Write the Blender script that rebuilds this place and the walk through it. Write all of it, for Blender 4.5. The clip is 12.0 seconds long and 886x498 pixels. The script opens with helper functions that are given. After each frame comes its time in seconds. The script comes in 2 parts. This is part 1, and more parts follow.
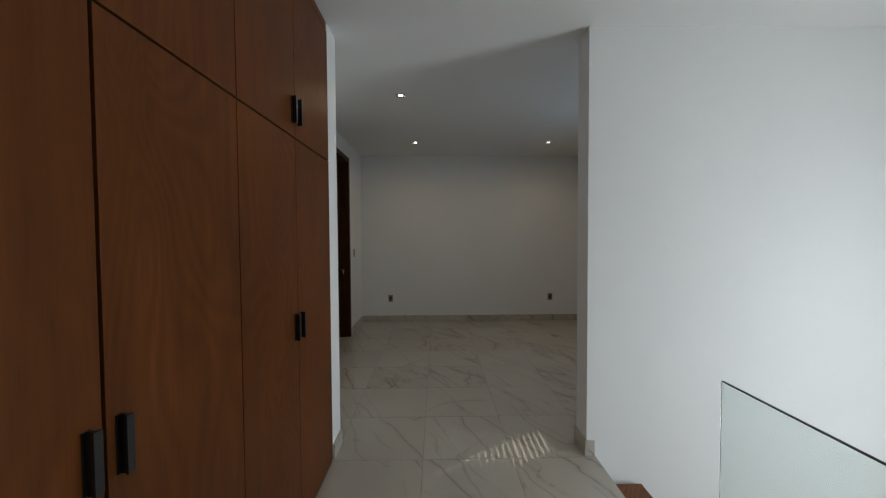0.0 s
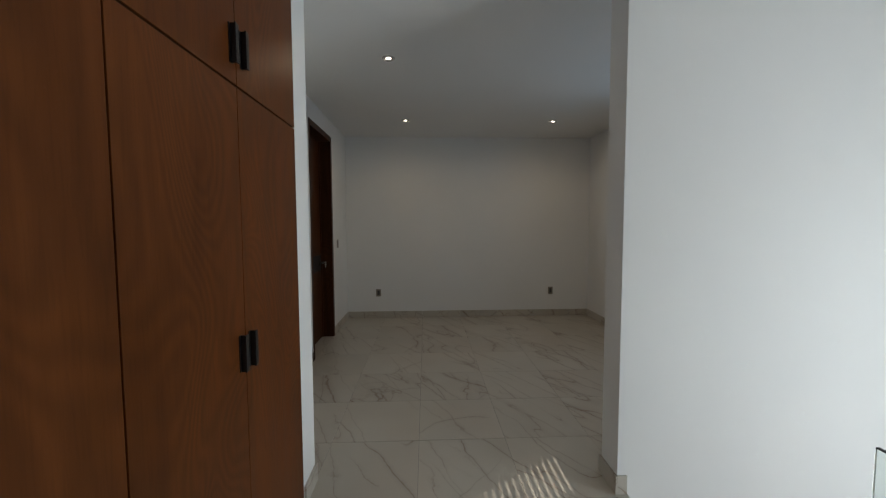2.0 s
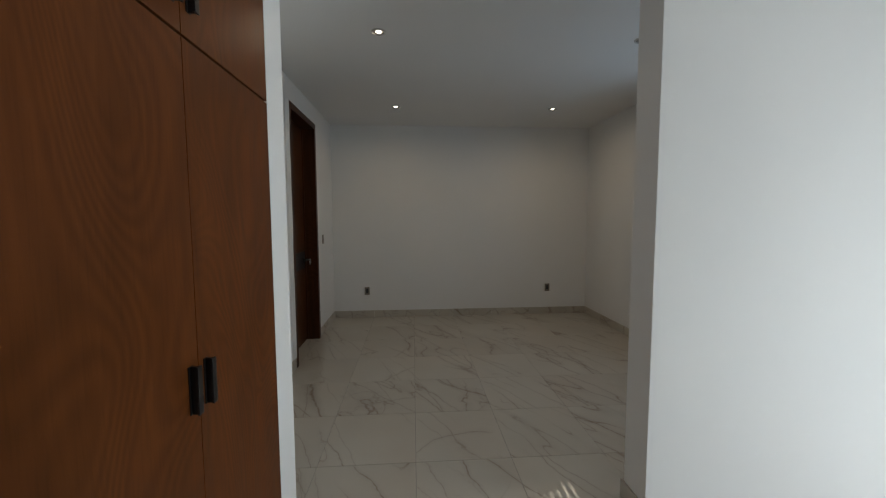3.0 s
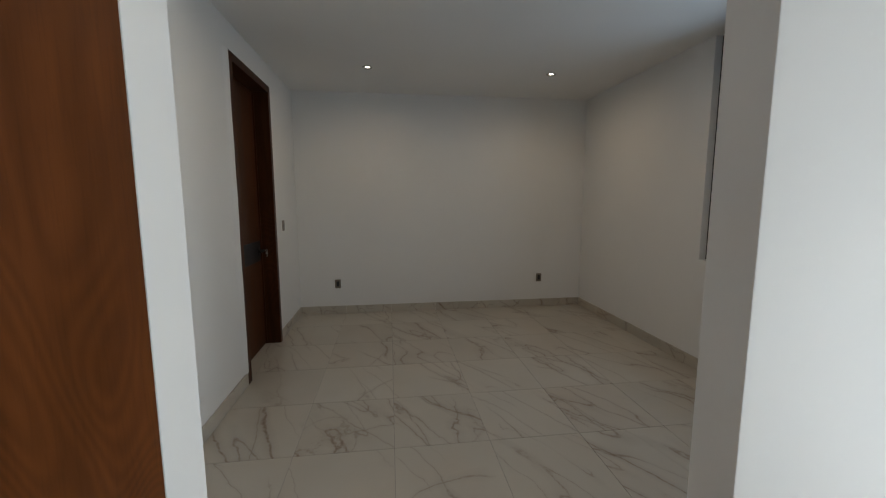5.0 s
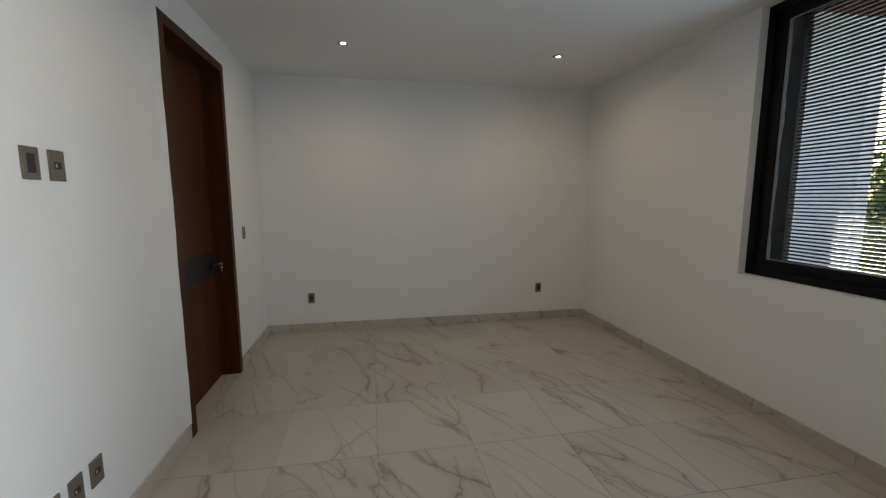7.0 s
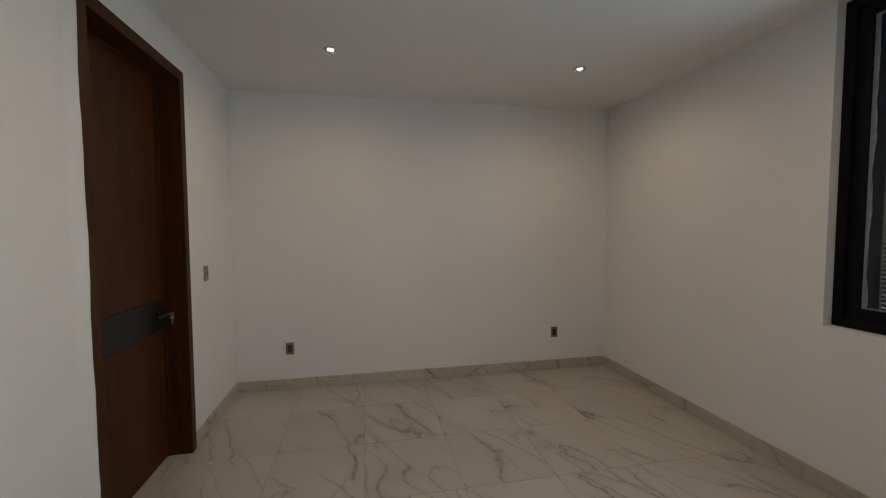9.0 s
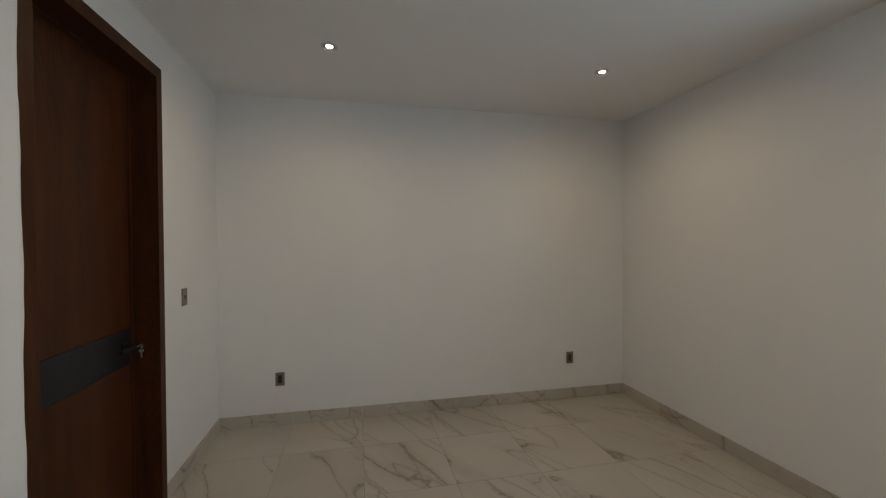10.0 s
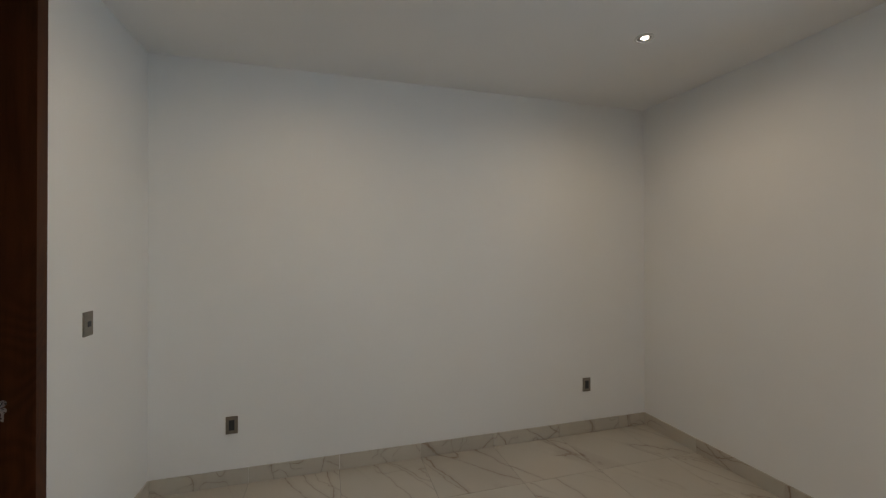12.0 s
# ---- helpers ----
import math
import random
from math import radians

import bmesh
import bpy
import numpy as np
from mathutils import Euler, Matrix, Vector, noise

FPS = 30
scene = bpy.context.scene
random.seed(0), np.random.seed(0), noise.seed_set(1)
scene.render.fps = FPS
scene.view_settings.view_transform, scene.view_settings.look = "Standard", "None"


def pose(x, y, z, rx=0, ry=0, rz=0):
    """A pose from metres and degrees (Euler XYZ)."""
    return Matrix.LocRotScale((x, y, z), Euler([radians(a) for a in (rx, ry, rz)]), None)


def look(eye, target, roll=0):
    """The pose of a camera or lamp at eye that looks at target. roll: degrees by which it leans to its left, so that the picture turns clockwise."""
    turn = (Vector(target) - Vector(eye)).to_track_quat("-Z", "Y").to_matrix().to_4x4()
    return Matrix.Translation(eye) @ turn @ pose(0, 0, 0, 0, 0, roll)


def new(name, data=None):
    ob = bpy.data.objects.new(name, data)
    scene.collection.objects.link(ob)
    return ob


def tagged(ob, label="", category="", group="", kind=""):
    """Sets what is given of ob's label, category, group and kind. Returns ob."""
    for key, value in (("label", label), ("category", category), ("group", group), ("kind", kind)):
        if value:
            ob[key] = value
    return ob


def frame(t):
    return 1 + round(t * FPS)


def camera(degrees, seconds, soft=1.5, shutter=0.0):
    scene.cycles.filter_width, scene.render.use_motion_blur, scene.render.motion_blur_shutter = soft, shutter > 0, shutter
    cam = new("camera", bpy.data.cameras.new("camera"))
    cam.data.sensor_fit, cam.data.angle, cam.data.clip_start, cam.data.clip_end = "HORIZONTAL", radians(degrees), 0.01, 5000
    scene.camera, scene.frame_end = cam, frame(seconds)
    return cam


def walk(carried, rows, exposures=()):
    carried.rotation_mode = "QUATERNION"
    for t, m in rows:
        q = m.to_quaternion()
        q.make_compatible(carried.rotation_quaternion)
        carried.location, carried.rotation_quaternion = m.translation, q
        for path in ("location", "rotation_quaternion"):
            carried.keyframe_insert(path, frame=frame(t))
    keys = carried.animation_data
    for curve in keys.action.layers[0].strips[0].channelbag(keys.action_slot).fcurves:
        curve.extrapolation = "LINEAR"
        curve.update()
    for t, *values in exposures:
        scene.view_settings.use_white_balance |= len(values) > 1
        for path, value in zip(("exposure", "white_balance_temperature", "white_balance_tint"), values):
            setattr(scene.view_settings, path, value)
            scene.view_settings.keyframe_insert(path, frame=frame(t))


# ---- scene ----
cam = camera(96.3, 12.0, soft=1.2)
PATH = [
    (0, (0.128, 0.536, 1.475), (0.161, 2.535, 1.406), -0.3),
    (0.5, (0.128, 0.672, 1.475), (0.174, 2.67, 1.389), -0.3),
    (1, (0.122, 0.802, 1.487), (0.182, 2.799, 1.383), -0.3),
    (1.5, (0.11, 0.937, 1.483), (0.183, 2.933, 1.366), -0.2),
    (2, (0.085, 1.082, 1.479), (0.172, 3.076, 1.353), -0.2),
    (2.5, (0.052, 1.252, 1.489), (0.166, 3.243, 1.345), -0.1),
    (3, (0.027, 1.405, 1.483), (0.177, 3.394, 1.326), -0.2),
    (5, (0.028, 2.078, 1.495), (0.291, 4.045, 1.247), -0.1),
    (5.5, (0.027, 2.237, 1.488), (0.307, 4.201, 1.237), -0.1),
    (6, (0.015, 2.412, 1.51), (0.319, 4.372, 1.255), -0.1),
    (6.5, (0.013, 2.567, 1.523), (0.342, 4.524, 1.269), -0.1),
    (7, (0.028, 2.713, 1.528), (0.381, 4.665, 1.273), -0.1),
    (9, (0.049, 3.344, 1.55), (0.439, 5.303, 1.445), -0.2),
    (9.5, (0.012, 3.529, 1.571), (0.419, 5.486, 1.506), -0.3),
    (10, (-0.001, 3.698, 1.57), (0.42, 5.653, 1.538), -0.2),
    (10.5, (-0.009, 3.868, 1.573), (0.437, 5.818, 1.552), -0.1),
    (11, (-0.004, 4.044, 1.561), (0.473, 5.987, 1.557), -0.1),
    (11.5, (-0.022, 4.215, 1.561), (0.492, 6.148, 1.572), -0.1),
    (12, (-0.043, 4.388, 1.552), (0.511, 6.31, 1.564), -0.1),
]
EXPOSURES = [(0, 1.58, 7150, 12), (2.5, 1.72, 7200, 12), (3, 1.76, 7200, 12), (5, 2.02, 7260, 13), (7, 2.40, 7040, 13), (9, 2.37, 7500, 14), (12, 2.59, 7300, 13)]
walk(cam, [(t, look(eye, target, roll)) for t, eye, target, roll in PATH], EXPOSURES)

# ---- world, sun, window light ----
SUN_TRAVEL = Vector((-1.0, -0.625, -0.58)).normalized()   # the way the sunlight goes
SUN_EL = math.asin(-SUN_TRAVEL.z)
world = bpy.data.worlds.new("world")
scene.world = world
world.use_nodes = True
wn = world.node_tree.nodes
sky = wn.new("ShaderNodeTexSky")
sky.sky_type = "NISHITA"
sky.sun_disc = False
sky.sun_elevation = SUN_EL
sky.sun_rotation = math.atan2(-SUN_TRAVEL.x, -SUN_TRAVEL.y)
world.node_tree.links.new(sky.outputs[0], wn["Background"].inputs[0])
wn["Background"].inputs[1].default_value = 0.09

sun_data = bpy.data.lights.new("sun", "SUN")
sun_data.energy, sun_data.angle, sun_data.color = 1.9, radians(0.18), (1.0, 0.97, 0.92)
sun = new("sun", sun_data)
sun.rotation_euler = SUN_TRAVEL.to_track_quat("-Z", "Y").to_euler()


def area_lamp(name, at, toward, w, h, watts, colour, spread=180):
    data = bpy.data.lights.new(name, "AREA")
    data.shape, data.size, data.size_y, data.energy, data.color = "RECTANGLE", w, h, watts, colour
    data.spread = radians(spread)
    ob = new(name, data)
    ob.matrix_world = look(at, toward)
    return ob


# daylight of the stairwell's tall window
area_lamp("stair_window_light", (3.86, 1.45, 0.55), (0.0, 1.45, 0.55), 1.1, 2.9, 21.5, (0.72, 0.87, 1.0))
# sky light of the room's window
area_lamp("room_window_light", (2.70, 4.44, 1.80), (0.0, 4.44, 1.80), 1.3, 1.45, 1.95, (0.48, 0.72, 1.0), 155)
SPOT_WATTS = 2.4

# ---- materials ----


class Mat:
    """A node material with short ways to wire it."""

    def __init__(self, name):
        self.m = bpy.data.materials.new(name)
        self.m.use_nodes = True
        self.t = self.m.node_tree
        self.b = self.t.nodes["Principled BSDF"]

    def node(self, kind, **values):
        n = self.t.nodes.new(kind)
        for key, value in values.items():
            n.inputs[key].default_value = value
        return n

    def link(self, a, b):
        self.t.links.new(a, b)

    def coords(self, scale=(1, 1, 1), turn=(0, 0, 0), shuffle=True, world_space=False):
        tc = self.node("ShaderNodeTexCoord")
        mp = self.node("ShaderNodeMapping")
        mp.inputs["Scale"].default_value = scale
        mp.inputs["Rotation"].default_value = [radians(a) for a in turn]
        if world_space:
            geo = self.node("ShaderNodeNewGeometry")
            self.link(geo.outputs["Position"], mp.inputs["Vector"])
        else:
            self.link(tc.outputs["Object"], mp.inputs["Vector"])
        if shuffle:
            info = self.node("ShaderNodeObjectInfo")
            mul = self.node("ShaderNodeVectorMath")
            mul.operation = "MULTIPLY"
            mul.inputs[1].default_value = (41.0, 67.0, 23.0)
            self.link(info.outputs["Random"], mul.inputs[0])
            self.link(mul.outputs[0], mp.inputs["Location"])
        return mp.outputs[0]

    def noise(self, vec, scale, detail=4.0, rough=0.55, distortion=0.0):
        n = self.node("ShaderNodeTexNoise", Scale=scale, Detail=detail, Roughness=rough, Distortion=distortion)
        self.link(vec, n.inputs["Vector"])
        return n.outputs[0]

    def ramp(self, fac, stops):
        r = self.node("ShaderNodeValToRGB")
        e = r.color_ramp.elements
        while len(e) < len(stops):
            e.new(0.5)
        for el, (p, c) in zip(e, stops):
            el.position = p
            el.color = (*c, 1) if len(c) == 3 else c
        self.link(fac, r.inputs[0])
        return r.outputs[0]

    def mix(self, fac, a, b, how="MIX"):
        m = self.node("ShaderNodeMix")
        m.data_type, m.blend_type = "RGBA", how
        for sock, v in ((m.inputs[0], fac), (m.inputs[6], a), (m.inputs[7], b)):
            if isinstance(v, (int, float)):
                sock.default_value = v
            elif isinstance(v, tuple):
                sock.default_value = (*v, 1)
            else:
                self.link(v, sock)
        return m.outputs[2]

    def math(self, op, a, b=0.0):
        m = self.node("ShaderNodeMath")
        m.operation = op
        for sock, v in ((m.inputs[0], a), (m.inputs[1], b)):
            if isinstance(v, (int, float)):
                sock.default_value = v
            else:
                self.link(v, sock)
        return m.outputs[0]

    def bump(self, height, strength, distance):
        n = self.node("ShaderNodeBump", Strength=strength, Distance=distance)
        self.link(height, n.inputs["Height"])
        self.link(n.outputs[0], self.b.inputs["Normal"])

    def set(self, **values):
        for key, value in values.items():
            sock = self.b.inputs[key.replace("_", " ")]
            if isinstance(value, (int, float)):
                sock.default_value = value
            elif isinstance(value, tuple):
                sock.default_value = (*value, 1)
            else:
                self.link(value, sock)
        return self.m


def grey(v):
    return (v, v, v)


def paint_material(name, base, rough=0.62):
    k = Mat(name)
    v = k.coords(shuffle=False, world_space=True)
    broad = k.noise(v, 0.9, 3)
    col = k.mix(k.ramp(broad, [(0.35, grey(0.0)), (0.7, grey(1.0))]), tuple(c * 0.97 for c in base), base)
    roller = k.noise(v, 240, 2)
    trowel = k.noise(v, 7, 3)
    k.bump(k.math("ADD", roller, k.math("MULTIPLY", trowel, 2.0)), 0.10, 0.002)
    return k.set(Base_Color=col, Roughness=rough)


def marble_material(name):
    """White porcelain with bundles of thin reddish-brown veins that run mostly one way."""
    k = Mat(name)
    v = k.coords()
    info = k.node("ShaderNodeObjectInfo")
    body = k.ramp(k.noise(v, 1.6, 2), [(0.25, (0.480, 0.441, 0.380)), (0.75, (0.545, 0.506, 0.440))])
    blush = k.ramp(k.noise(v, 1.1, 2), [(0.46, grey(0.0)), (0.70, grey(0.6))])
    col = k.mix(blush, body, (0.512, 0.440, 0.364))
    tone = k.ramp(info.outputs["Random"], [(0.0, grey(0.95)), (1.0, grey(1.05))])
    col = k.mix(1.0, col, tone, "MULTIPLY")
    warp = k.node("ShaderNodeTexNoise", Scale=2.6, Detail=7.0, Roughness=0.60)
    k.link(v, warp.inputs["Vector"])
    shift = k.node("ShaderNodeVectorMath")
    shift.operation = "MULTIPLY_ADD"
    shift.inputs[1].default_value = (0.115, 0.115, 0.115)
    k.link(warp.outputs["Color"], shift.inputs[0])
    k.link(v, shift.inputs[2])
    fine = k.noise(v, 34, 3)
    # angle, stretch along the vein, size, where veins gather, line width, seed, depth of colour
    for angle, along, scale, keep, width, seed, dark in (
            (26, 0.16, 2.0, 0.42, 0.0045, 0.0, 0.88), (33, 0.18, 3.6, 0.50, 0.0056, 7.3, 0.70), (16, 0.22, 2.2, 0.52, 0.0040, 15.1, 0.75),
            (27, 0.14, 6.0, 0.52, 0.0080, 31.9, 0.50), (-50, 0.40, 1.5, 0.56, 0.0034, 23.7, 0.50)):
        turn = k.node("ShaderNodeMapping")
        turn.vector_type = "TEXTURE"
        turn.inputs["Location"].default_value = (seed, seed * 1.7, seed * 0.6)
        turn.inputs["Rotation"].default_value = (0, 0, radians(angle))
        turn.inputs["Scale"].default_value = (1, 1 / along, 1)
        k.link(shift.outputs[0], turn.inputs["Vector"])
        level = k.noise(turn.outputs[0], scale, 1, 0.35)
        off = k.math("ABSOLUTE", k.math("SUBTRACT", level, 0.5))
        gate = k.ramp(k.noise(turn.outputs[0], scale * 0.55, 2), [(keep, grey(0.0)), (keep + 0.06, grey(1.0))])
        line = k.ramp(k.math("DIVIDE", off, width), [(0.0, grey(1.0)), (0.35, grey(0.75)), (1.0, grey(0.0))])
        smear = k.ramp(k.math("DIVIDE", off, width * 6.0), [(0.0, grey(1.0)), (0.45, grey(0.45)), (1.0, grey(0.0))])
        broken = k.ramp(fine, [(0.36, grey(0.35)), (0.58, grey(1.0))])
        col = k.mix(k.math("MULTIPLY", k.math("MULTIPLY", smear, gate), dark * 0.42), col, (0.285, 0.235, 0.190))
        col = k.mix(k.math("MULTIPLY", k.math("MULTIPLY", k.math("MULTIPLY", line, gate), broken), dark), col, (0.215, 0.125, 0.080))
    rough = k.ramp(k.noise(v, 9, 3), [(0.2, grey(0.278)), (0.8, grey(0.288))])
    k.bump(k.noise(v, 60, 2), 0.03, 0.001)
    return k.set(Base_Color=col, Roughness=rough)


def wood_material(name, dark, mid, light, along="z", rough=0.36):
    k = Mat(name)
    sc = {"z": (1, 1, 0.07), "x": (0.07, 1, 1), "y": (1, 0.07, 1)}[along]
    v = k.coords(scale=sc)
    v2 = k.coords(scale=tuple(0.35 + 0.65 * c for c in sc))
    grain = k.noise(v, 95, 5, 0.6, 0.4)
    band = k.noise(v, 7.5, 4, 0.5, 1.6)
    flame = k.noise(v2, 2.2, 1, 0.4, 0.8)
    base = k.ramp(band, [(0.28, dark), (0.52, mid), (0.75, light)])
    ripple = k.math("SINE", k.math("MULTIPLY", flame, 150.0))
    fig = k.ramp(k.math("ADD", k.math("MULTIPLY", ripple, 0.25), 0.5), [(0.25, grey(0.80)), (0.75, grey(1.10))])
    patch = k.ramp(k.noise(v2, 1.3, 1), [(0.42, grey(0.10)), (0.62, grey(0.72))])
    c = k.mix(patch, base, fig, "MULTIPLY")
    blotch = k.ramp(k.noise(v2, 4.5, 3), [(0.3, grey(0.80)), (0.7, grey(1.12))])
    c = k.mix(0.7, c, blotch, "MULTIPLY")
    pore = k.ramp(grain, [(0.36, grey(0.62)), (0.5, grey(1.0))])
    c = k.mix(0.28, c, pore, "MULTIPLY")
    k.bump(grain, 0.12, 0.0008)
    r = k.ramp(band, [(0.3, grey(rough + 0.02)), (0.7, grey(rough + 0.10))])
    return k.set(Base_Color=c, Roughness=r, Specular_IOR_Level=0.12)


def plain_material(name, base, rough=0.5, metal=0.0, vary=0.08, scale=30, gloss=0.5):
    k = Mat(name)
    n = k.noise(k.coords(), scale, 4)
    lo, hi = tuple(c * (1 - vary) for c in base), tuple(min(1, c * (1 + vary)) for c in base)
    r = k.ramp(k.noise(k.coords(), scale * 3, 3), [(0.3, grey(max(0.02, rough - 0.05))), (0.7, grey(min(1, rough + 0.05)))])
    return k.set(Base_Color=k.ramp(n, [(0.3, lo), (0.7, hi)]), Roughness=r, Metallic=metal, Specular_IOR_Level=gloss)


def glass_material(name, tint, ior=1.45):
    k = Mat(name)
    smear = k.ramp(k.noise(k.coords(), 4, 4), [(0.4, grey(0.0)), (0.8, grey(0.03))])
    return k.set(Base_Color=tint, Roughness=smear, Transmission_Weight=1.0, IOR=ior)


def glow_material(name, colour, strength):
    k = Mat(name)
    return k.set(Base_Color=grey(0.8), Emission_Color=colour, Emission_Strength=strength)


PAINT = paint_material("white_wall_paint", (0.84, 0.84, 0.83))
CEIL = paint_material("white_ceiling_paint", (0.84, 0.835, 0.825), 0.7)
MARBLE = marble_material("veined_porcelain")
GROUT = plain_material("grout", (0.30, 0.28, 0.25), 0.85, scale=80)
WOOD = wood_material("wardrobe_veneer", (0.096, 0.0268, 0.0063), (0.121, 0.0346, 0.0083), (0.145, 0.0430, 0.0110))
DOORWOOD = wood_material("door_veneer", (0.052, 0.0165, 0.0060), (0.072, 0.0235, 0.0085), (0.092, 0.0310, 0.0115))
TREADWOOD = wood_material("tread_wood", (0.16, 0.062, 0.026), (0.21, 0.085, 0.037), (0.25, 0.105, 0.048), along="y")
# black of the carcass, also used for the strips of shade in the door gaps
CARCASS_AND_SHADE = plain_material("wardrobe_inside_and_gap_shade", (0.010, 0.008, 0.007), 0.9, gloss=0.05)
BLACK = plain_material("matt_black_metal", (0.014, 0.014, 0.015), 0.38, 0.3)
ALU = plain_material("black_aluminium", (0.006, 0.0062, 0.0068), 0.5, 0.0, 0.15, 12, 0.12)
SLATE = plain_material("dark_slate_aluminium", (0.020, 0.026, 0.036), 0.45, 0.0, 0.15, 10, 0.25)
BAND = plain_material("dark_band", (0.014, 0.015, 0.017), 0.5, 0.0, gloss=0.3)
BRONZE = plain_material("champagne_plate", (0.27, 0.235, 0.20), 0.36, 0.75, 0.06, 60)
MODULE = plain_material("dark_switch_module", (0.03, 0.03, 0.032), 0.4)
STEEL = plain_material("key_steel", (0.6, 0.58, 0.55), 0.28, 0.9)
RING = plain_material("white_trim_ring", (0.48, 0.47, 0.45), 0.5)
BAFFLE = plain_material("grey_baffle", (0.20, 0.19, 0.18), 0.5)
LENS = glow_material("downlight_lens", (1.0, 0.94, 0.84), 3.0)
GLASS = glass_material("clear_glass", (0.97, 0.99, 0.98), 1.16)
GREENGLASS = glass_material("guard_glass", (0.90, 0.965, 0.945))
CONCRETE = plain_material("pale_render", (0.46, 0.465, 0.46), 0.85, 0, 0.06, 2)
EARTH = plain_material("paving_ground", (0.22, 0.20, 0.17), 0.9, 0, 0.2, 0.6)
LEAF = plain_material("leaf_green", (0.075, 0.125, 0.03), 0.55, 0, 0.4, 1.5)
BARK = plain_material("bark", (0.12, 0.085, 0.06), 0.9, 0, 0.3, 8)

# ---- mesh helpers ----


def add_box(bm, x0, x1, y0, y1, z0, z1, bevel=0.0):
    m = Matrix.Translation(((x0 + x1) / 2, (y0 + y1) / 2, (z0 + z1) / 2)) @ Matrix.Diagonal((abs(x1 - x0), abs(y1 - y0), abs(z1 - z0), 1))
    made = bmesh.ops.create_cube(bm, size=1.0, matrix=m)
    if bevel:
        edges = list({e for v in made["verts"] for e in v.link_edges})
        bmesh.ops.bevel(bm, geom=edges, offset=bevel, segments=2, affect="EDGES", profile=0.7)
    return bm


def boxes(*args, bevel=0.0):
    bm = bmesh.new()
    for a in args:
        add_box(bm, *a, bevel=bevel)
    return bm


def add_cyl(bm, m, r, depth, seg=24, r2=None):
    bmesh.ops.create_cone(bm, cap_ends=True, segments=seg, radius1=r, radius2=r if r2 is None else r2, depth=depth, matrix=m)
    return bm


def mesh_of(name, bm, material):
    me = bpy.data.meshes.new(name)
    bmesh.ops.recalc_face_normals(bm, faces=bm.faces)
    bm.to_mesh(me)
    bm.free()
    me.materials.append(material)
    return me


def part(name, bm, material, parent=None, label="", smooth=False):
    me = mesh_of(name, bm, material)
    if smooth:
        for p in me.polygons:
            p.use_smooth = True
    ob = new(name, me)
    if parent is not None:
        ob.parent = parent
    if label:
        tagged(ob, label)
    return ob


def thing(name, at, label, category, group="", kind=""):
    ob = new(name)
    ob.empty_display_size = 0.1
    ob.location = at
    return tagged(ob, label, category, group, kind)


def structure(name, bm, material, label, category):
    return tagged(part(name, bm, material), label, category, "", "structure")


# ---- plan ----
H = 2.82                    # ceiling
XL, XR = -1.145, 2.69       # room side walls
YB = 7.325                  # far wall
YA, YF = 3.126, 3.318       # wall between landing and room
XW = -0.56                  # wardrobe front and left pier
XJ = 1.122                  # right end of the opening
EDGE = 1.18                 # edge of the landing slab
COLS = [-1.152 + 0.5918 * i for i in range(7)]
ROW0, ROWD = 3.10, 0.616
DY0, DY1, DZ = 5.345, 6.365, 2.60          # door casing, outside
WY0, WY1, WZ0 = 3.72, 5.172, 0.972          # window opening

structure("ceiling", boxes((-1.6, XR + 0.2, YA + 0.2, 7.7, H, H + 0.2), (-1.6, 4.2, -2.3, YA + 0.2, H, H + 0.2)), CEIL, "smooth white painted plaster ceiling", "ceiling")
structure("wall_north", boxes((-1.6, 3.1, YB, YB + 0.2, -0.2, H)), PAINT, "plain white painted wall at the end of the room", "wall")
structure("wall_west", boxes((XL - 0.2, XL, YF - 0.02, DY0 + 0.04, -0.2, H), (XL - 0.2, XL, DY1 - 0.04, YB, -0.2, H), (XL - 0.2, XL, DY0 + 0.04, DY1 - 0.04, DZ - 0.04, H)), PAINT, "white painted wall with a door opening", "wall")
structure("wall_east", boxes((XR, XR + 0.2, YF, WY0, -0.2, H), (XR, XR + 0.2, WY1, YB, -0.2, H), (XR, XR + 0.2, WY0, WY1, -0.2, WZ0)), PAINT, "white painted wall with a tall window opening", "wall")
structure("wall_pier", boxes((-1.35, XW, 3.110, YF, -0.2, H + 0.04), bevel=0.005), PAINT, "white painted pier beside the wardrobe", "wall")
structure("wall_south", boxes((XJ, 4.1, YA, YF, -3.2, H + 0.04), bevel=0.005), PAINT, "tall white painted wall of the stairwell", "wall")
structure("wall_stair_east", boxes((3.9, 4.1, -2.2, 0.90, -3.2, H), (3.9, 4.1, 2.00, YA, -3.2, H), (3.9, 4.1, 0.90, 2.00, -3.2, -0.9), (3.9, 4.1, 0.90, 2.00, 2.0, H)), PAINT, "white painted stairwell wall with a tall window opening", "wall")
structure("wall_back", boxes((-1.35, 4.1, -2.4, -2.2, -3.2, H)), PAINT, "plain white painted wall behind the landing", "wall")
structure("wall_landing_west", boxes((-1.35, XW, -2.2, 0.78, -0.2, H)), PAINT, "plain white painted wall beside the wardrobe", "wall")
structure("wall_behind_wardrobe", boxes((-1.45, -1.35, 0.6, 3.2, -0.2, H)), PAINT, "plain white wall behind the wardrobe", "wall")
structure("wall_stair_west", boxes((EDGE - 0.25, EDGE - 0.05, -2.2, YA, -3.2, -0.25)), PAINT, "plain white wall under the landing", "wall")
structure("floor_stairwell", boxes((EDGE - 0.25, 4.1, -2.2, YA, -3.35, -3.2)), GROUT, "grey floor at the foot of the stairs", "floor")

# ---- baseboards ----
BB = 0.103


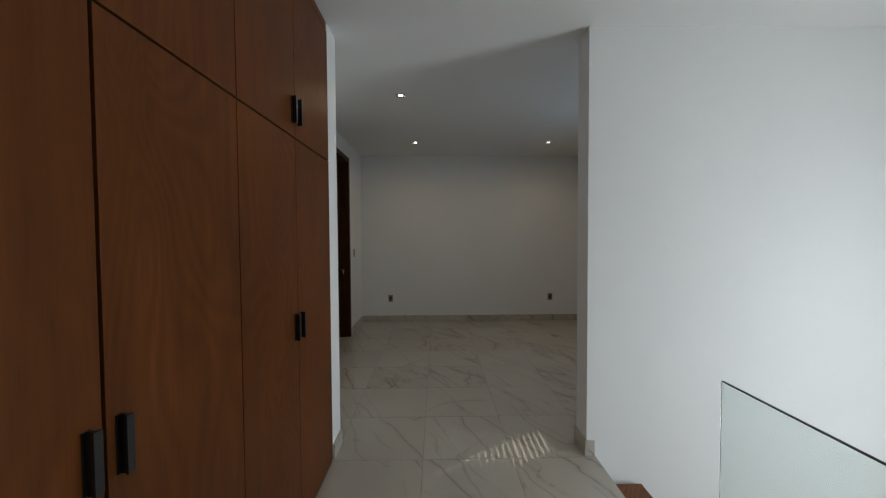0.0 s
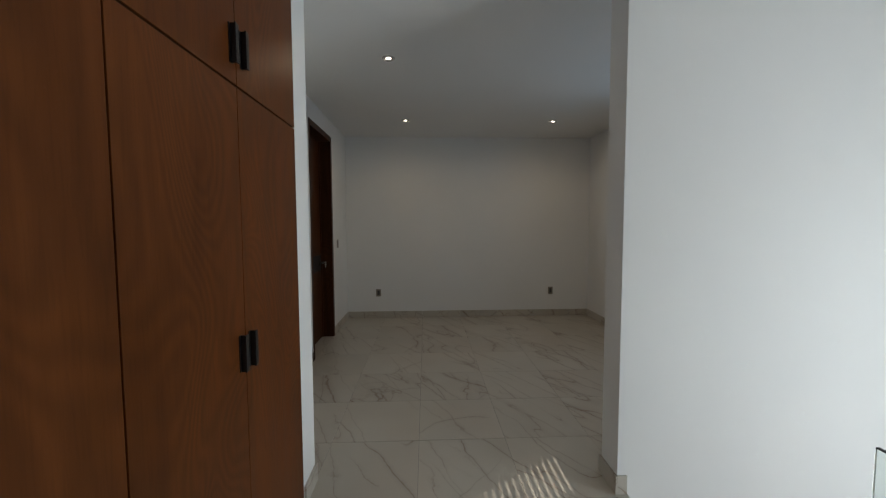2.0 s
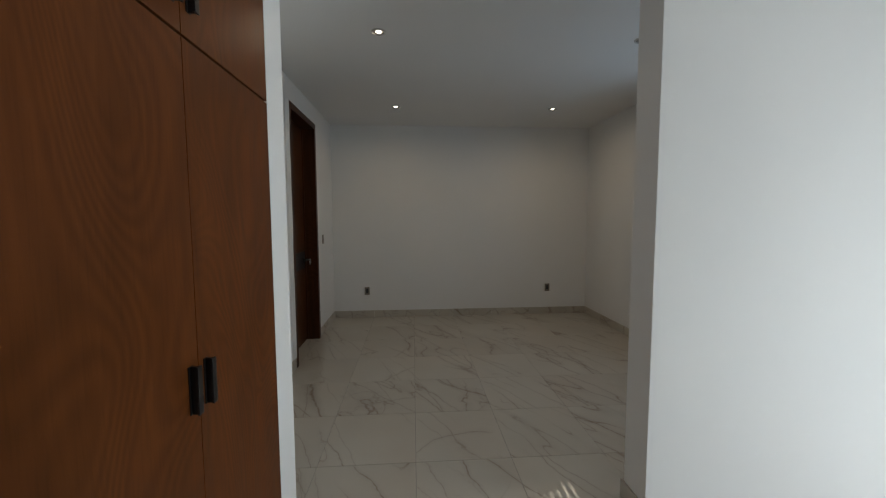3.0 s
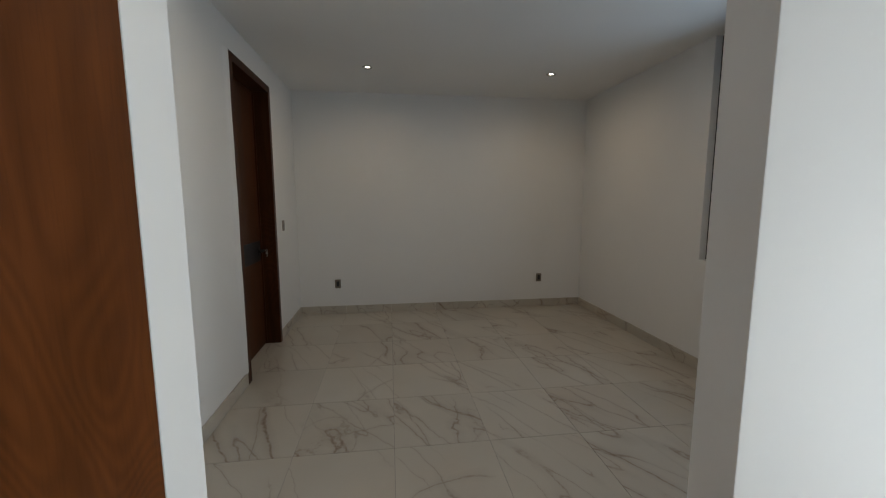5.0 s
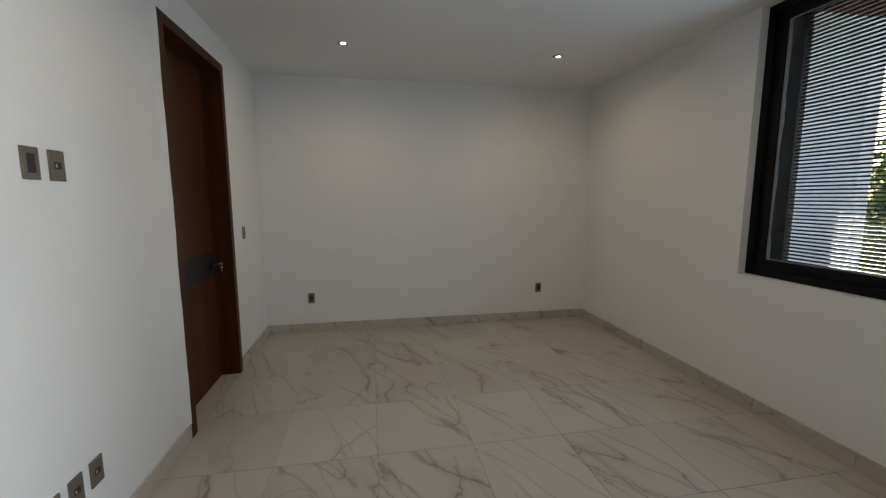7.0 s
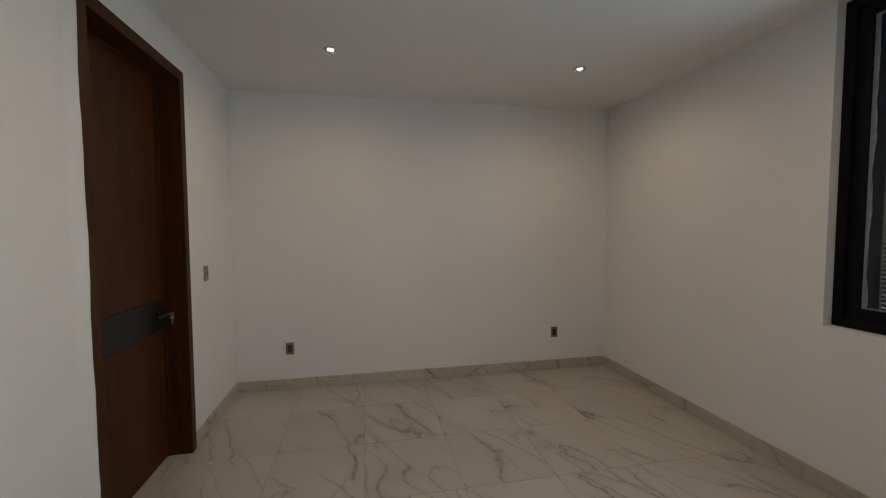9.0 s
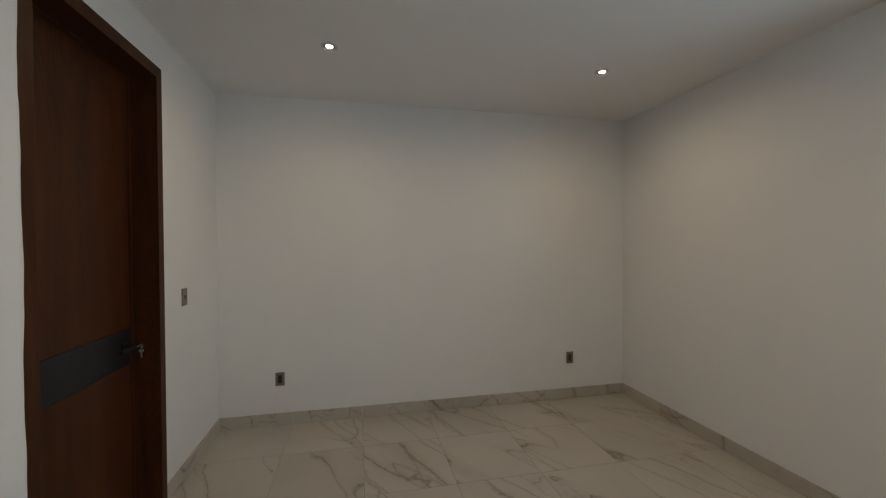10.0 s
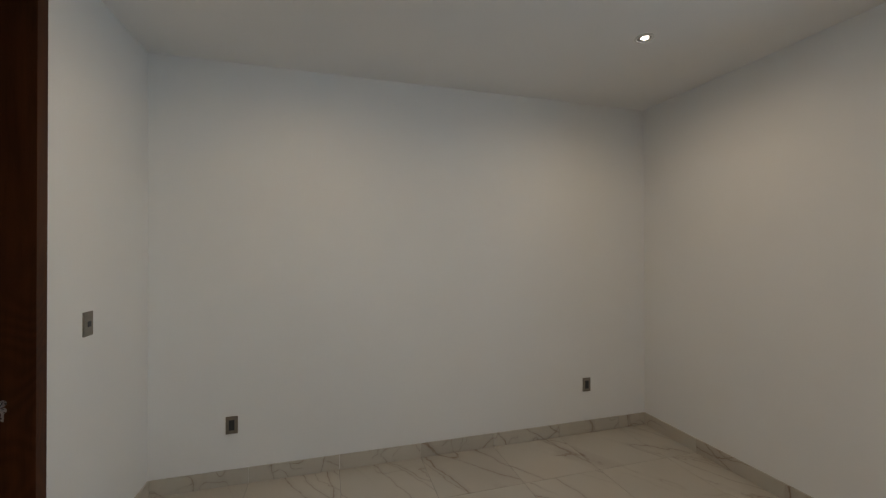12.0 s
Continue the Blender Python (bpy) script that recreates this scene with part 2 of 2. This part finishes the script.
def baseboard(name, runs, label):
    """Runs of (x0, x1, y0, y1): each is one tile strip, laid end to end."""
    top = thing(name, (runs[0][0], runs[0][2], 0), label, "baseboard", "", "structure")
    for x0, x1, y0, y1 in runs:
        cx, cy = (x0 + x1) / 2, (y0 + y1) / 2
        bm = boxes((x0 - cx, x1 - cx, y0 - cy, y1 - cy, 0, BB), bevel=0.0012)
        ob = part("baseboard_tile", bm, MARBLE, top)
        ob.location = (cx - top.location.x, cy - top.location.y, 0.001)


def cuts(a, b, step, start):
    """Joints from a to b at start + n * step."""
    n = math.ceil((a - start) / step + 1e-6)
    out = [a]
    while start + n * step < b - 0.02:
        if start + n * step > a + 0.02:
            out.append(start + n * step)
        n += 1
    return out + [b]


GAP = 0.0012
TB = 0.012
c = cuts(XL + TB, XR - TB, 0.5918, COLS[0])
baseboard("baseboard_north", [(a + GAP, b - GAP, YB - TB, YB - 0.0005) for a, b in zip(c, c[1:])], "veined pale porcelain skirting along the far wall")
c = cuts(YF + TB, YB, ROWD, ROW0)
baseboard("baseboard_east", [(XR - TB, XR - 0.0005, a + GAP, b - GAP) for a, b in zip(c, c[1:])], "veined pale porcelain skirting under the window")
c = cuts(YF, DY0, ROWD, ROW0)
d = cuts(DY1, YB, ROWD, ROW0)
baseboard("baseboard_west", [(XL + 0.0005, XL + TB, a + GAP, b - GAP) for a, b in list(zip(c, c[1:])) + list(zip(d, d[1:]))], "veined pale porcelain skirting either side of the door")
baseboard("baseboard_pier", [(XW + 0.0005, XW + TB, 3.112, YF + TB), (XL + TB, XW, YF + 0.0005, YF + TB)], "veined pale porcelain skirting around the pier")
baseboard("baseboard_jamb", [(XJ - TB, XJ - 0.0005, YA - TB, YF + TB), (XJ, XJ + 0.052, YA - TB, YA - 0.0005), (XJ, XR - TB, YF + 0.0005, YF + TB)], "veined pale porcelain skirting wrapped round the wall end")

# ---- wardrobe ----
DOORY = [0.785, 1.354, 1.935, 2.506, 3.106]
SEAM = 1.952
wardrobe = thing("wardrobe", (XW - 0.3, 1.9, 0), "full-height built-in wardrobe of reddish-brown veneer with black bar pulls", "wardrobe")


def local(ob, parent, at):
    ob.parent = parent
    ob.location = Vector(at) - parent.location
    return ob


def wardrobe_door(y0, y1, z0, z1):
    w, h = y1 - y0, z1 - z0
    bm = boxes((-0.02, 0, -w / 2, w / 2, -h / 2, h / 2), bevel=0.0015)
    ob = part("wardrobe_door", bm, WOOD)
    return local(ob, wardrobe, (XW, (y0 + y1) / 2, (z0 + z1) / 2))


def pull(door, y, z0, z1):
    """A black L-section bar pull."""
    bm = boxes((0.003, 0.024, -0.004, 0.004, 0, z1 - z0), (0.019, 0.025, -0.011, 0.011, 0, z1 - z0), (0.0, 0.003, -0.011, 0.011, 0, z1 - z0), bevel=0.001)
    ob = part("pull", bm, BLACK, door, "matt black bar pull")
    ob.location = (0.0005, y - (door.location.y + wardrobe.location.y), z0 - (door.location.z + wardrobe.location.z))


part("carcass", boxes((-0.27, 0.275, -1.1, 1.18, 0.0, H - 0.004)), CARCASS_AND_SHADE, wardrobe).location = (0, 0, 0)
for i in range(4):
    g0 = (0.002, 0.0052, 0.003, 0.0018)[i]
    g1 = (0.0052, 0.003, 0.0018, 0.0015)[i]
    y0, y1 = DOORY[i] + g0, DOORY[i + 1] - g1
    low = wardrobe_door(y0, y1, 0.012, SEAM - 0.004)
    high = wardrobe_door(y0, y1, SEAM + 0.004, H - 0.055)
    hy = y1 - 0.036 if i % 2 == 0 else y0 + 0.036
    dz = 0.0 if i % 2 == 0 else 0.006
    pull(low, hy - 0.003, 0.967 - dz / 2, 1.096 - dz / 2)
    pull(high, hy, 2.017 + dz, 2.145 + dz)
# black strips fill the door gaps and stand in for their deep shade
local(part("shadow_gap", boxes((-0.02, -0.009, -1.15, 1.15, -0.0038, 0.0038)), CARCASS_AND_SHADE, label="black strip standing in for the shade between the door rows"), wardrobe, (XW, 1.945, SEAM))
for gap_y, half in ((DOORY[1], 0.0049), (DOORY[2], 0.0027)):
    for z0, z1 in ((0.012, SEAM - 0.0042), (SEAM + 0.0042, H - 0.055)):
        local(part("shadow_gap", boxes((-0.02, -0.009, -half, half, z0, z1)), CARCASS_AND_SHADE), wardrobe, (XW, gap_y, 0))
local(part("top_trim", boxes((-0.02, 0.0, -1.15, 1.15, 0, 0.048), bevel=0.001), WOOD), wardrobe, (XW, 1.937, H - 0.051))

# ---- panelled door in its casing ----
door = thing("door_1", (XL, 5.855, 0), "closed reddish-brown wooden door with a dark band, keys in the lock", "door", "", "structure")
FX = XL + 0.014
IY0, IY1, IZ = DY0 + 0.062, DY1 - 0.062, DZ - 0.066
LX = XL - 0.135


def on_door(name, bm, material, label="", parent=None):
    ob = part(name, bm, material, parent or door, label)
    ob.location = -door.location if parent is None else (0, 0, 0)
    return ob


on_door("casing", boxes((XL - 0.2, FX, DY0 - 0.014, IY0, 0, DZ), bevel=0.002), DOORWOOD)
on_door("casing", boxes((XL - 0.2, FX, IY1, DY1, 0, DZ), bevel=0.002), DOORWOOD)
on_door("casing", boxes((XL - 0.2, FX, IY0, IY1, IZ, DZ), bevel=0.002), DOORWOOD)
on_door("door_stop", boxes((LX, LX + 0.014, IY0, IY0 + 0.012, 0, IZ), (LX, LX + 0.014, IY1 - 0.012, IY1, 0, IZ), (LX, LX + 0.014, IY0 + 0.012, IY1 - 0.012, IZ - 0.012, IZ), bevel=0.001), DOORWOOD)
bm = bmesh.new()
rows = []
for i in range(131):
    zz = 0.105 + (DZ - 0.105) * i / 130
    lap = -0.007 + 0.010 * noise.noise(Vector((3.1, 0.4, zz * 3.1))) + 0.004 * noise.noise(Vector((8.2, 1.7, zz * 11.0)))
    rows.append([bm.verts.new((x, y, zz)) for x, y in ((XL + 0.0002, DY0 - 0.085), (XL + 0.005, DY0 - 0.050), (FX + 0.0015, DY0 - 0.023), (FX + 0.0022, DY0 + lap - 0.003), (FX + 0.0004, DY0 + lap))])
for a, b in zip(rows, rows[1:]):
    for i in range(4):
        bm.faces.new((a[i], a[i + 1], b[i + 1], b[i]))
tagged(part("trim_plaster", bm, PAINT, smooth=True), "uneven white plaster edge lapping the door casing", "plaster edge", "", "structure")
on_door("door_leaf", boxes((LX - 0.04, LX, IY0 + 0.003, IY1 - 0.003, 0.006, 0.882), (LX - 0.04, LX, IY0 + 0.003, IY1 - 0.003, 1.088, IZ - 0.003), (LX - 0.04, LX - 0.006, IY0 + 0.003, IY1 - 0.003, 0.882, 1.088), bevel=0.0015), DOORWOOD)
on_door("band", boxes((LX - 0.006, LX + 0.001, IY0 + 0.004, IY1 - 0.004, 0.884, 1.086), bevel=0.001), BAND, "dark grey inlaid band")
HY, HZ = IY1 - 0.075, 0.990
bm = boxes((LX + 0.001, LX + 0.010, HY - 0.026, HY + 0.026, HZ - 0.026, HZ + 0.026), bevel=0.002)
add_cyl(bm, pose(LX + 0.03, HY, HZ, 0, 90, 0), 0.010, 0.045, 16)
add_box(bm, LX + 0.044, LX + 0.060, HY - 0.125, HY + 0.012, HZ - 0.010, HZ + 0.010, 0.004)
on_door("lever_handle", bm, BLACK, "matt black lever handle")
bm = add_cyl(bmesh.new(), pose(LX + 0.02, HY + 0.042, HZ - 0.004, 0, 90, 0), 0.012, 0.04, 16)
on_door("lock_cylinder", bm, BLACK)
KX, KY, KZ = LX + 0.052, HY + 0.046, HZ - 0.006
bm = boxes((KX - 0.012, KX + 0.008, KY - 0.0012, KY + 0.0012, KZ - 0.005, KZ + 0.005))
add_cyl(bm, pose(KX + 0.012, KY, KZ, 90, 0, 0), 0.013, 0.0022, 16)
on_door("key", bm, STEEL, "steel key in the lock")
bm = add_cyl(bmesh.new(), pose(KX + 0.014, KY - 0.003, KZ - 0.026, 90, 0, 14), 0.012, 0.0022, 16)
add_box(bm, KX + 0.010, KX + 0.018, KY - 0.0042, KY - 0.0018, KZ - 0.066, KZ - 0.034)
on_door("key", bm, STEEL, "steel key hanging from the lock")

# ---- window with louvred screen ----
window = thing("window_1", (XR, 4.43, WZ0), "tall black aluminium window reaching the ceiling", "window", "", "structure")
F0, F1 = XR + 0.060, XR + 0.130


def ring(x0, x1, y0, y1, z0, z1, w, bevel=0.0015):
    return boxes((x0, x1, y0, y0 + w, z0, z1), (x0, x1, y1 - w, y1, z0, z1), (x0, x1, y0 + w, y1 - w, z0, z0 + w), (x0, x1, y0 + w, y1 - w, z1 - w, z1), bevel=bevel)


def on_window(name, bm, material, label=""):
    ob = part(name, bm, material, window, label)
    ob.location = -window.location
    return ob


on_window("window_frame", ring(F0, F1, WY0 + 0.002, WY1 - 0.002, WZ0 + 0.002, H - 0.003, 0.052), ALU)
on_window("sash", ring(F0 + 0.022, F1 - 0.008, WY0 + 0.055, WY1 - 0.055, WZ0 + 0.055, H - 0.056, 0.064), ALU, "narrower black inner sash")
pane = on_window("pane", boxes((F0 + 0.042, F0 + 0.048, WY0 + 0.10, WY1 - 0.10, WZ0 + 0.10, H - 0.10)), GLASS)
pane.visible_shadow = False
on_window("gasket", ring(F0 + 0.036, F0 + 0.041, WY0 + 0.119, WY1 - 0.119, WZ0 + 0.119, H - 0.120, 0.008), plain_material("grey_gasket", (0.25, 0.27, 0.29), 0.6))

bm = bmesh.new()
rows = []
SX, SE = F0 + 0.0355, WY1 - 0.127
for i in range(91):
    zz = WZ0 + 0.127 + (H - WZ0 - 0.255) * i / 90
    reach = 0.012 + 0.012 * noise.noise(Vector((1.3, 5.2, zz * 4.0))) + 0.006 * noise.noise(Vector((7.1, 2.2, zz * 17.0)))
    rows.append([bm.verts.new((x, y, zz)) for x, y in ((SX + 0.006, SE), (SX, SE - 0.002), (SX + 0.002, SE - reach * 0.6), (SX + 0.006, SE - reach))])
for a, b in zip(rows, rows[1:]):
    for i in range(3):
        bm.faces.new((a[i], a[i + 1], b[i + 1], b[i]))
on_window("sealant", bm, plain_material("grey_sealant", (0.20, 0.23, 0.26), 0.5, 0, 0.3, 40), "smeared grey sealant along the pane's edge")

screen = thing("louvred_screen", (2.98, 4.43, WZ0), "dark aluminium sun screen of thin horizontal slats outside the window", "louvre screen")
LS, LP, LD = 2.955, 0.0253, 0.019
SY0, SY1 = WY0 - 0.12, 5.072


def on_screen(name, bm, material):
    ob = part(name, bm, material, screen)
    ob.location = -screen.location
    return ob


on_screen("post", boxes((LS - 0.01, LS + 0.05, SY1, SY1 + 0.15, WZ0 - 0.05, H), bevel=0.002), SLATE)
on_screen("post", boxes((LS - 0.01, LS + 0.05, SY0 - 0.06, SY0, WZ0 - 0.05, H), bevel=0.002), SLATE)
on_screen("rail", boxes((LS - 0.01, LS + 0.05, SY0, SY1, WZ0 - 0.05, WZ0 + 0.03), bevel=0.002), SLATE)
on_screen("head_rail", boxes((LS - 0.01, LS + 0.05, SY0, SY1, H - 0.062, H), bevel=0.002), SLATE)
slat_mesh = mesh_of("slat", boxes((-LD / 2, LD / 2, SY0 - 4.43, SY1 - 4.43, -0.0052, 0.0052), bevel=0.001), SLATE)
z = WZ0 + 0.05
while z < H - 0.075:
    ob = new("slat", slat_mesh)
    ob.parent = screen
    ob.location = (LS + 0.02 - 2.98, 0, z - WZ0)
    ob.rotation_euler = (0, radians(random.uniform(-1.5, 1.5)), 0)
    z += LP

# ---- stairwell: window, treads, glass guard ----
window = thing("window_2", (3.9, 1.45, -0.9), "tall clear stairwell window in a black frame", "window", "", "structure")
on_window("window_frame", ring(3.96, 4.02, 0.902, 1.998, -0.898, 1.998, 0.05), ALU)
pane = on_window("pane", boxes((3.985, 3.991, 0.95, 1.95, -0.85, 1.95)), GLASS)
pane.visible_shadow = False

stairs = thing("staircase", (EDGE, 2.54, -3.2), "open staircase of reddish-brown wooden treads going down", "staircase")
for i in range(16):
    bm = boxes((0, 0.30, -0.56, 0.56, -0.05, 0), bevel=0.003)
    ob = part("tread", bm, TREADWOOD, stairs)
    ob.location = (0.002 + 0.165 * i, 0, 3.2 - 0.183 - 0.183 * i) if i else (0.002, 0, 3.2 - 0.183)
for i in range(16):
    ob = part("bracket", boxes((0.10, 0.16, -0.06, 0.06, -0.217, -0.051)), BLACK, stairs)
    ob.location = (0.165 * i, 0, 3.2 - 0.183 - 0.183 * i)

guard = thing("glass_guard", (EDGE - 0.013, 0.4, 0), "frameless clear glass guard panel with a thin dark top edge", "glass guard")
bm = boxes((-0.005, 0.005, -2.5, 1.574, -0.20, 0.927), bevel=0.001)
part("glass_panel", bm, GREENGLASS, guard).location = (0.02, 0, 0)
part("cap", boxes((-0.0045, 0.0045, -2.5, 1.5735, 0.927, 0.930), bevel=0.0008), BLACK, guard, "thin dark cap strip").location = (0.02, 0, 0)

# ---- electrical plates ----


def plate(kind, m, label, category, group, modules, rocker=True):
    """A faceplate in local x (width) and z (height), facing -y."""
    top = thing(kind, (0, 0, 0), label, category, group)
    top.matrix_world = m
    part("faceplate", boxes((-0.037, 0.037, -0.008, -0.0005, -0.0575, 0.0575), bevel=0.0025), BRONZE, top)
    for x0, x1, z0, z1 in modules:
        part("module", boxes((x0, x1, -0.0095, -0.0075, z0, z1), bevel=0.0008), MODULE, top, "dark inset module")
        if rocker and z1 - z0 < 0.04:
            part("rocker", boxes((x0 + 0.004, x0 + 0.013, -0.0105, -0.009, z0 + 0.007, z1 - 0.007)), RING, top)
    return top


FULL = [(-0.017, 0.017, -0.034, 0.034)]
SMALL = [(-0.017, 0.017, -0.013, 0.014)]
for x, z in ((-0.662, 0.399), (2.080, 0.410)):
    plate("wall_outlet", pose(x, YB, z), "bronze-coloured wall outlet low on the white wall", "wall outlet", "outlets", FULL)
for y, mods in ((4.259, FULL), (4.377, SMALL), (4.496, SMALL)):
    plate("wall_outlet", pose(XL, y, 0.385, 0, 0, 90), "bronze-coloured low wall plate, one of three in a row", "wall outlet", "row of low plates", mods)
plate("wall_control", pose(XL, 4.362, 1.652, 0, 0, 90), "bronze-coloured wall plate with a tall dark module", "wall plate", "high plates", FULL)
plate("wall_control", pose(XL, 4.483, 1.651, 0, 0, 90), "bronze-coloured wall plate with a small dark module", "wall plate", "high plates", SMALL)
plate("light_switch", pose(XL, 6.666, 1.211, 0, 0, 90), "bronze-coloured light switch beside the door", "light switch", "", [(-0.008, 0.018, -0.014, 0.012)], rocker=False)

bm = bmesh.new()
bmesh.ops.create_icosphere(bm, subdivisions=1, radius=0.006, matrix=pose(0, 0, 0.002) @ Matrix.Diagonal((1.2, 0.8, 0.35, 1)))
crumb = part("crumb", bm, MODULE)
crumb.location = (-0.587, 6.597, 0.0)
tagged(crumb, "tiny dark crumb of dirt lying on the tiles", "crumb")

# ---- downlights ----


def downlight(x, y, watts):
    top = thing("recessed_downlight", (x, y, H), "small round recessed ceiling spotlight, switched on", "downlight", "ceiling spots")
    bm = bmesh.new()
    seg = 40
    prof = [(0.053, -0.0005), (0.0525, -0.004), (0.048, -0.0095), (0.044, -0.0095), (0.0395, -0.003)]
    loops = [[bm.verts.new((r * math.cos(2 * math.pi * i / seg), r * math.sin(2 * math.pi * i / seg), h)) for i in range(seg)] for r, h in prof]
    for a, b in zip(loops, loops[1:]):
        for i in range(seg):
            bm.faces.new((a[i], a[(i + 1) % seg], b[(i + 1) % seg], b[i]))
    part("trim_ring", bm, RING, top, smooth=True)
    bm = add_cyl(bmesh.new(), pose(0, 0, -0.002), 0.0395, 0.003, 40)
    part("baffle", bm, BAFFLE, top, "grey inner baffle", smooth=False)
    bm = add_cyl(bmesh.new(), pose(0, -0.004, -0.0045, 4, 0, 0), 0.021, 0.003, 32)
    part("lens", bm, LENS, top, "glowing warm white lens")
    data = bpy.data.lights.new("downlight_beam", "SPOT")
    data.energy, data.color, data.spot_size, data.spot_blend, data.shadow_soft_size = watts, (1.0, 0.83, 0.61), radians(178), 1.0, 0.03
    lamp = new("downlight_beam", data)
    lamp.location = (x, y, H - 0.03)


for x, y in ((-0.166, 6.332), (1.760, 6.315), (-0.206, 4.400), (1.765, 4.400)):
    downlight(x, y, SPOT_WATTS if y > 5 else SPOT_WATTS * 0.8)

# ---- outside ----
structure("ground", boxes((-400, 400, -400, 400, -3.6, -3.4)), EARTH, "pale dusty ground around the house", "ground")
house = thing("neighbour_house", (9.0, 13.0, -3.4), "pale rendered neighbouring house beyond the window", "house")
part("wall", boxes((0, 0.33, -4.25, 9.0, 0, 8.9)), CONCRETE, house)
# overhang out of view, added so that the wall's upper part gets darker
part("roof", boxes((-1.9, 0.6, -4.28, 9.15, 8.9, 9.15), bevel=0.02), CONCRETE, house, "unseen flat roof slab added to shade the upper wall")
eave = part("roof_eave", boxes((2.893, 4.1, 3.2, 5.172, 2.845, 3.05), bevel=0.004), SLATE)
for i in range(9):
    a = 2.90 + 0.132 * i
    part("soffit_board", boxes((a, a + 0.126, 3.2, 5.168, 2.822, 2.844), bevel=0.002), TREADWOOD, eave, "brown wooden soffit board" if i == 0 else "")
tagged(eave, "dark eave lined with brown wooden boards above the louvred screen", "eave", "", "structure")


def tree(x, y, z0, low, top, spread, leaves, size, seed, label):
    """A tapered trunk with limbs, and a crown of single leaves between low and top."""
    rnd = random.Random(seed)
    t = thing("tree", (x, y, z0), label, "tree")
    bm = bmesh.new()
    mid, half = (low + top) / 2 - z0, (top - low) / 2
    steps = 7
    for i in range(steps):
        za, zb = mid * i / steps, mid * (i + 1) / steps
        add_cyl(bm, pose(0.05 * math.sin(i), 0.04 * math.sin(2 * i), (za + zb) / 2), 0.16 - 0.017 * i, zb - za + 0.03, 10, 0.16 - 0.017 * (i + 1))
    for i in range(10):
        m = pose(0, 0, mid - half * 0.6 + half * 0.09 * i, 0, 0, 137 * i) @ pose(0, 0, 0, 0, 52, 0) @ pose(0, 0, spread * 0.4)
        add_cyl(bm, m, 0.05, spread * 0.8, 8, 0.012)
    part("trunk", bm, BARK, t)
    verts, faces = [], []
    for i in range(leaves):
        u = Vector((rnd.gauss(0, 1), rnd.gauss(0, 1), rnd.gauss(0, 1))).normalized()
        lump = 0.95 + 0.28 * noise.noise(u * 2.6 + Vector((seed, 0, 0)))
        d = lump * (0.2 + 0.8 * rnd.random() ** 0.5)
        c = Vector((u.x * spread * d, u.y * spread * d, mid + u.z * half * d))
        q = Euler((rnd.uniform(0, 6.3), rnd.uniform(0, 6.3), rnd.uniform(0, 6.3))).to_matrix()
        w = rnd.uniform(0.7, 1.3) * size
        n = len(verts)
        for dx, dy, dz in ((-w, 0, 0), (0, -w * 0.45, w * 0.12), (w, 0, 0), (0, w * 0.45, w * 0.12)):
            verts.append(tuple(c + q @ Vector((dx, dy, dz))))
        faces.append((n, n + 1, n + 2, n + 3))
    me = bpy.data.meshes.new("crown")
    me.from_pydata(verts, [], faces)
    me.materials.append(LEAF)
    crown = new("crown", me)
    crown.parent = t


# tall crown added as a sun blocker: its low edge trims the floor's sun patch
tree(11.5, 9.15, -3.4, 6.15, 10.2, 1.75, 20000, 0.11, 3, "tall green leafy tree added outside to trim the sun patch")
tree(12.7, 9.5, -3.4, -2.6, 3.3, 1.8, 20000, 0.085, 8, "low bushy green tree beside the neighbouring house")

# ---- floor tiles ----
floor = structure("floor", boxes((XW - 0.6, EDGE - 0.012, -2.2, YA, -0.25, -0.003), (XL - 0.2, XJ - 0.004, YA, YF, -0.25, -0.003), (XL - 0.2, XR, YF, YB, -0.25, -0.003)), GROUT, "pale veined porcelain tile floor with thin joints", "floor")
tile_meshes = {}


def tile(x0, x1, y0, y1):
    w, d = round(x1 - x0 - 0.0028, 4), round(y1 - y0 - 0.0028, 4)
    if w < 0.01 or d < 0.01:
        return
    if (w, d) not in tile_meshes:
        tile_meshes[w, d] = mesh_of("floor_tile", boxes((-w / 2, w / 2, -d / 2, d / 2, -0.009, 0), bevel=0.0008), MARBLE)
    ob = new("floor_tile", tile_meshes[w, d])
    ob.parent = floor
    ob.location = ((x0 + x1) / 2, (y0 + y1) / 2, 0)


xs = [XL] + COLS[1:] + [XR]
ys = [ROW0 + ROWD * i for i in range(7)] + [YB]
for y0, y1 in zip(ys, ys[1:]):
    for x0, x1 in zip(xs, xs[1:]):
        if y0 < YF and (x1 <= XW + 0.01 or x0 >= XJ):
            tile(x0, x1, YF, y1)
        elif y0 < YF and x1 > EDGE:
            corner = boxes((0, EDGE - x0 - 0.0014, 0.0014, YA + 0.02 - y0, -0.009, 0), (0, x1 - x0 - 0.0014, YA + 0.02 - y0, y1 - y0 - 0.0014, -0.009, 0))
            part("floor_tile", corner, MARBLE, floor).location = (x0 + 0.0014, y0, 0)
        else:
            tile(x0, x1, y0, y1)
for i in range(9):
    for x0, x1 in zip(COLS, COLS[1:]):
        a, b = max(x0, XW), min(x1, EDGE)
        tile(a, b, ROW0 - ROWD * (i + 1), ROW0 - ROWD * i) if b > a else None
tile(LX - 0.06, XL, IY0, IY1)
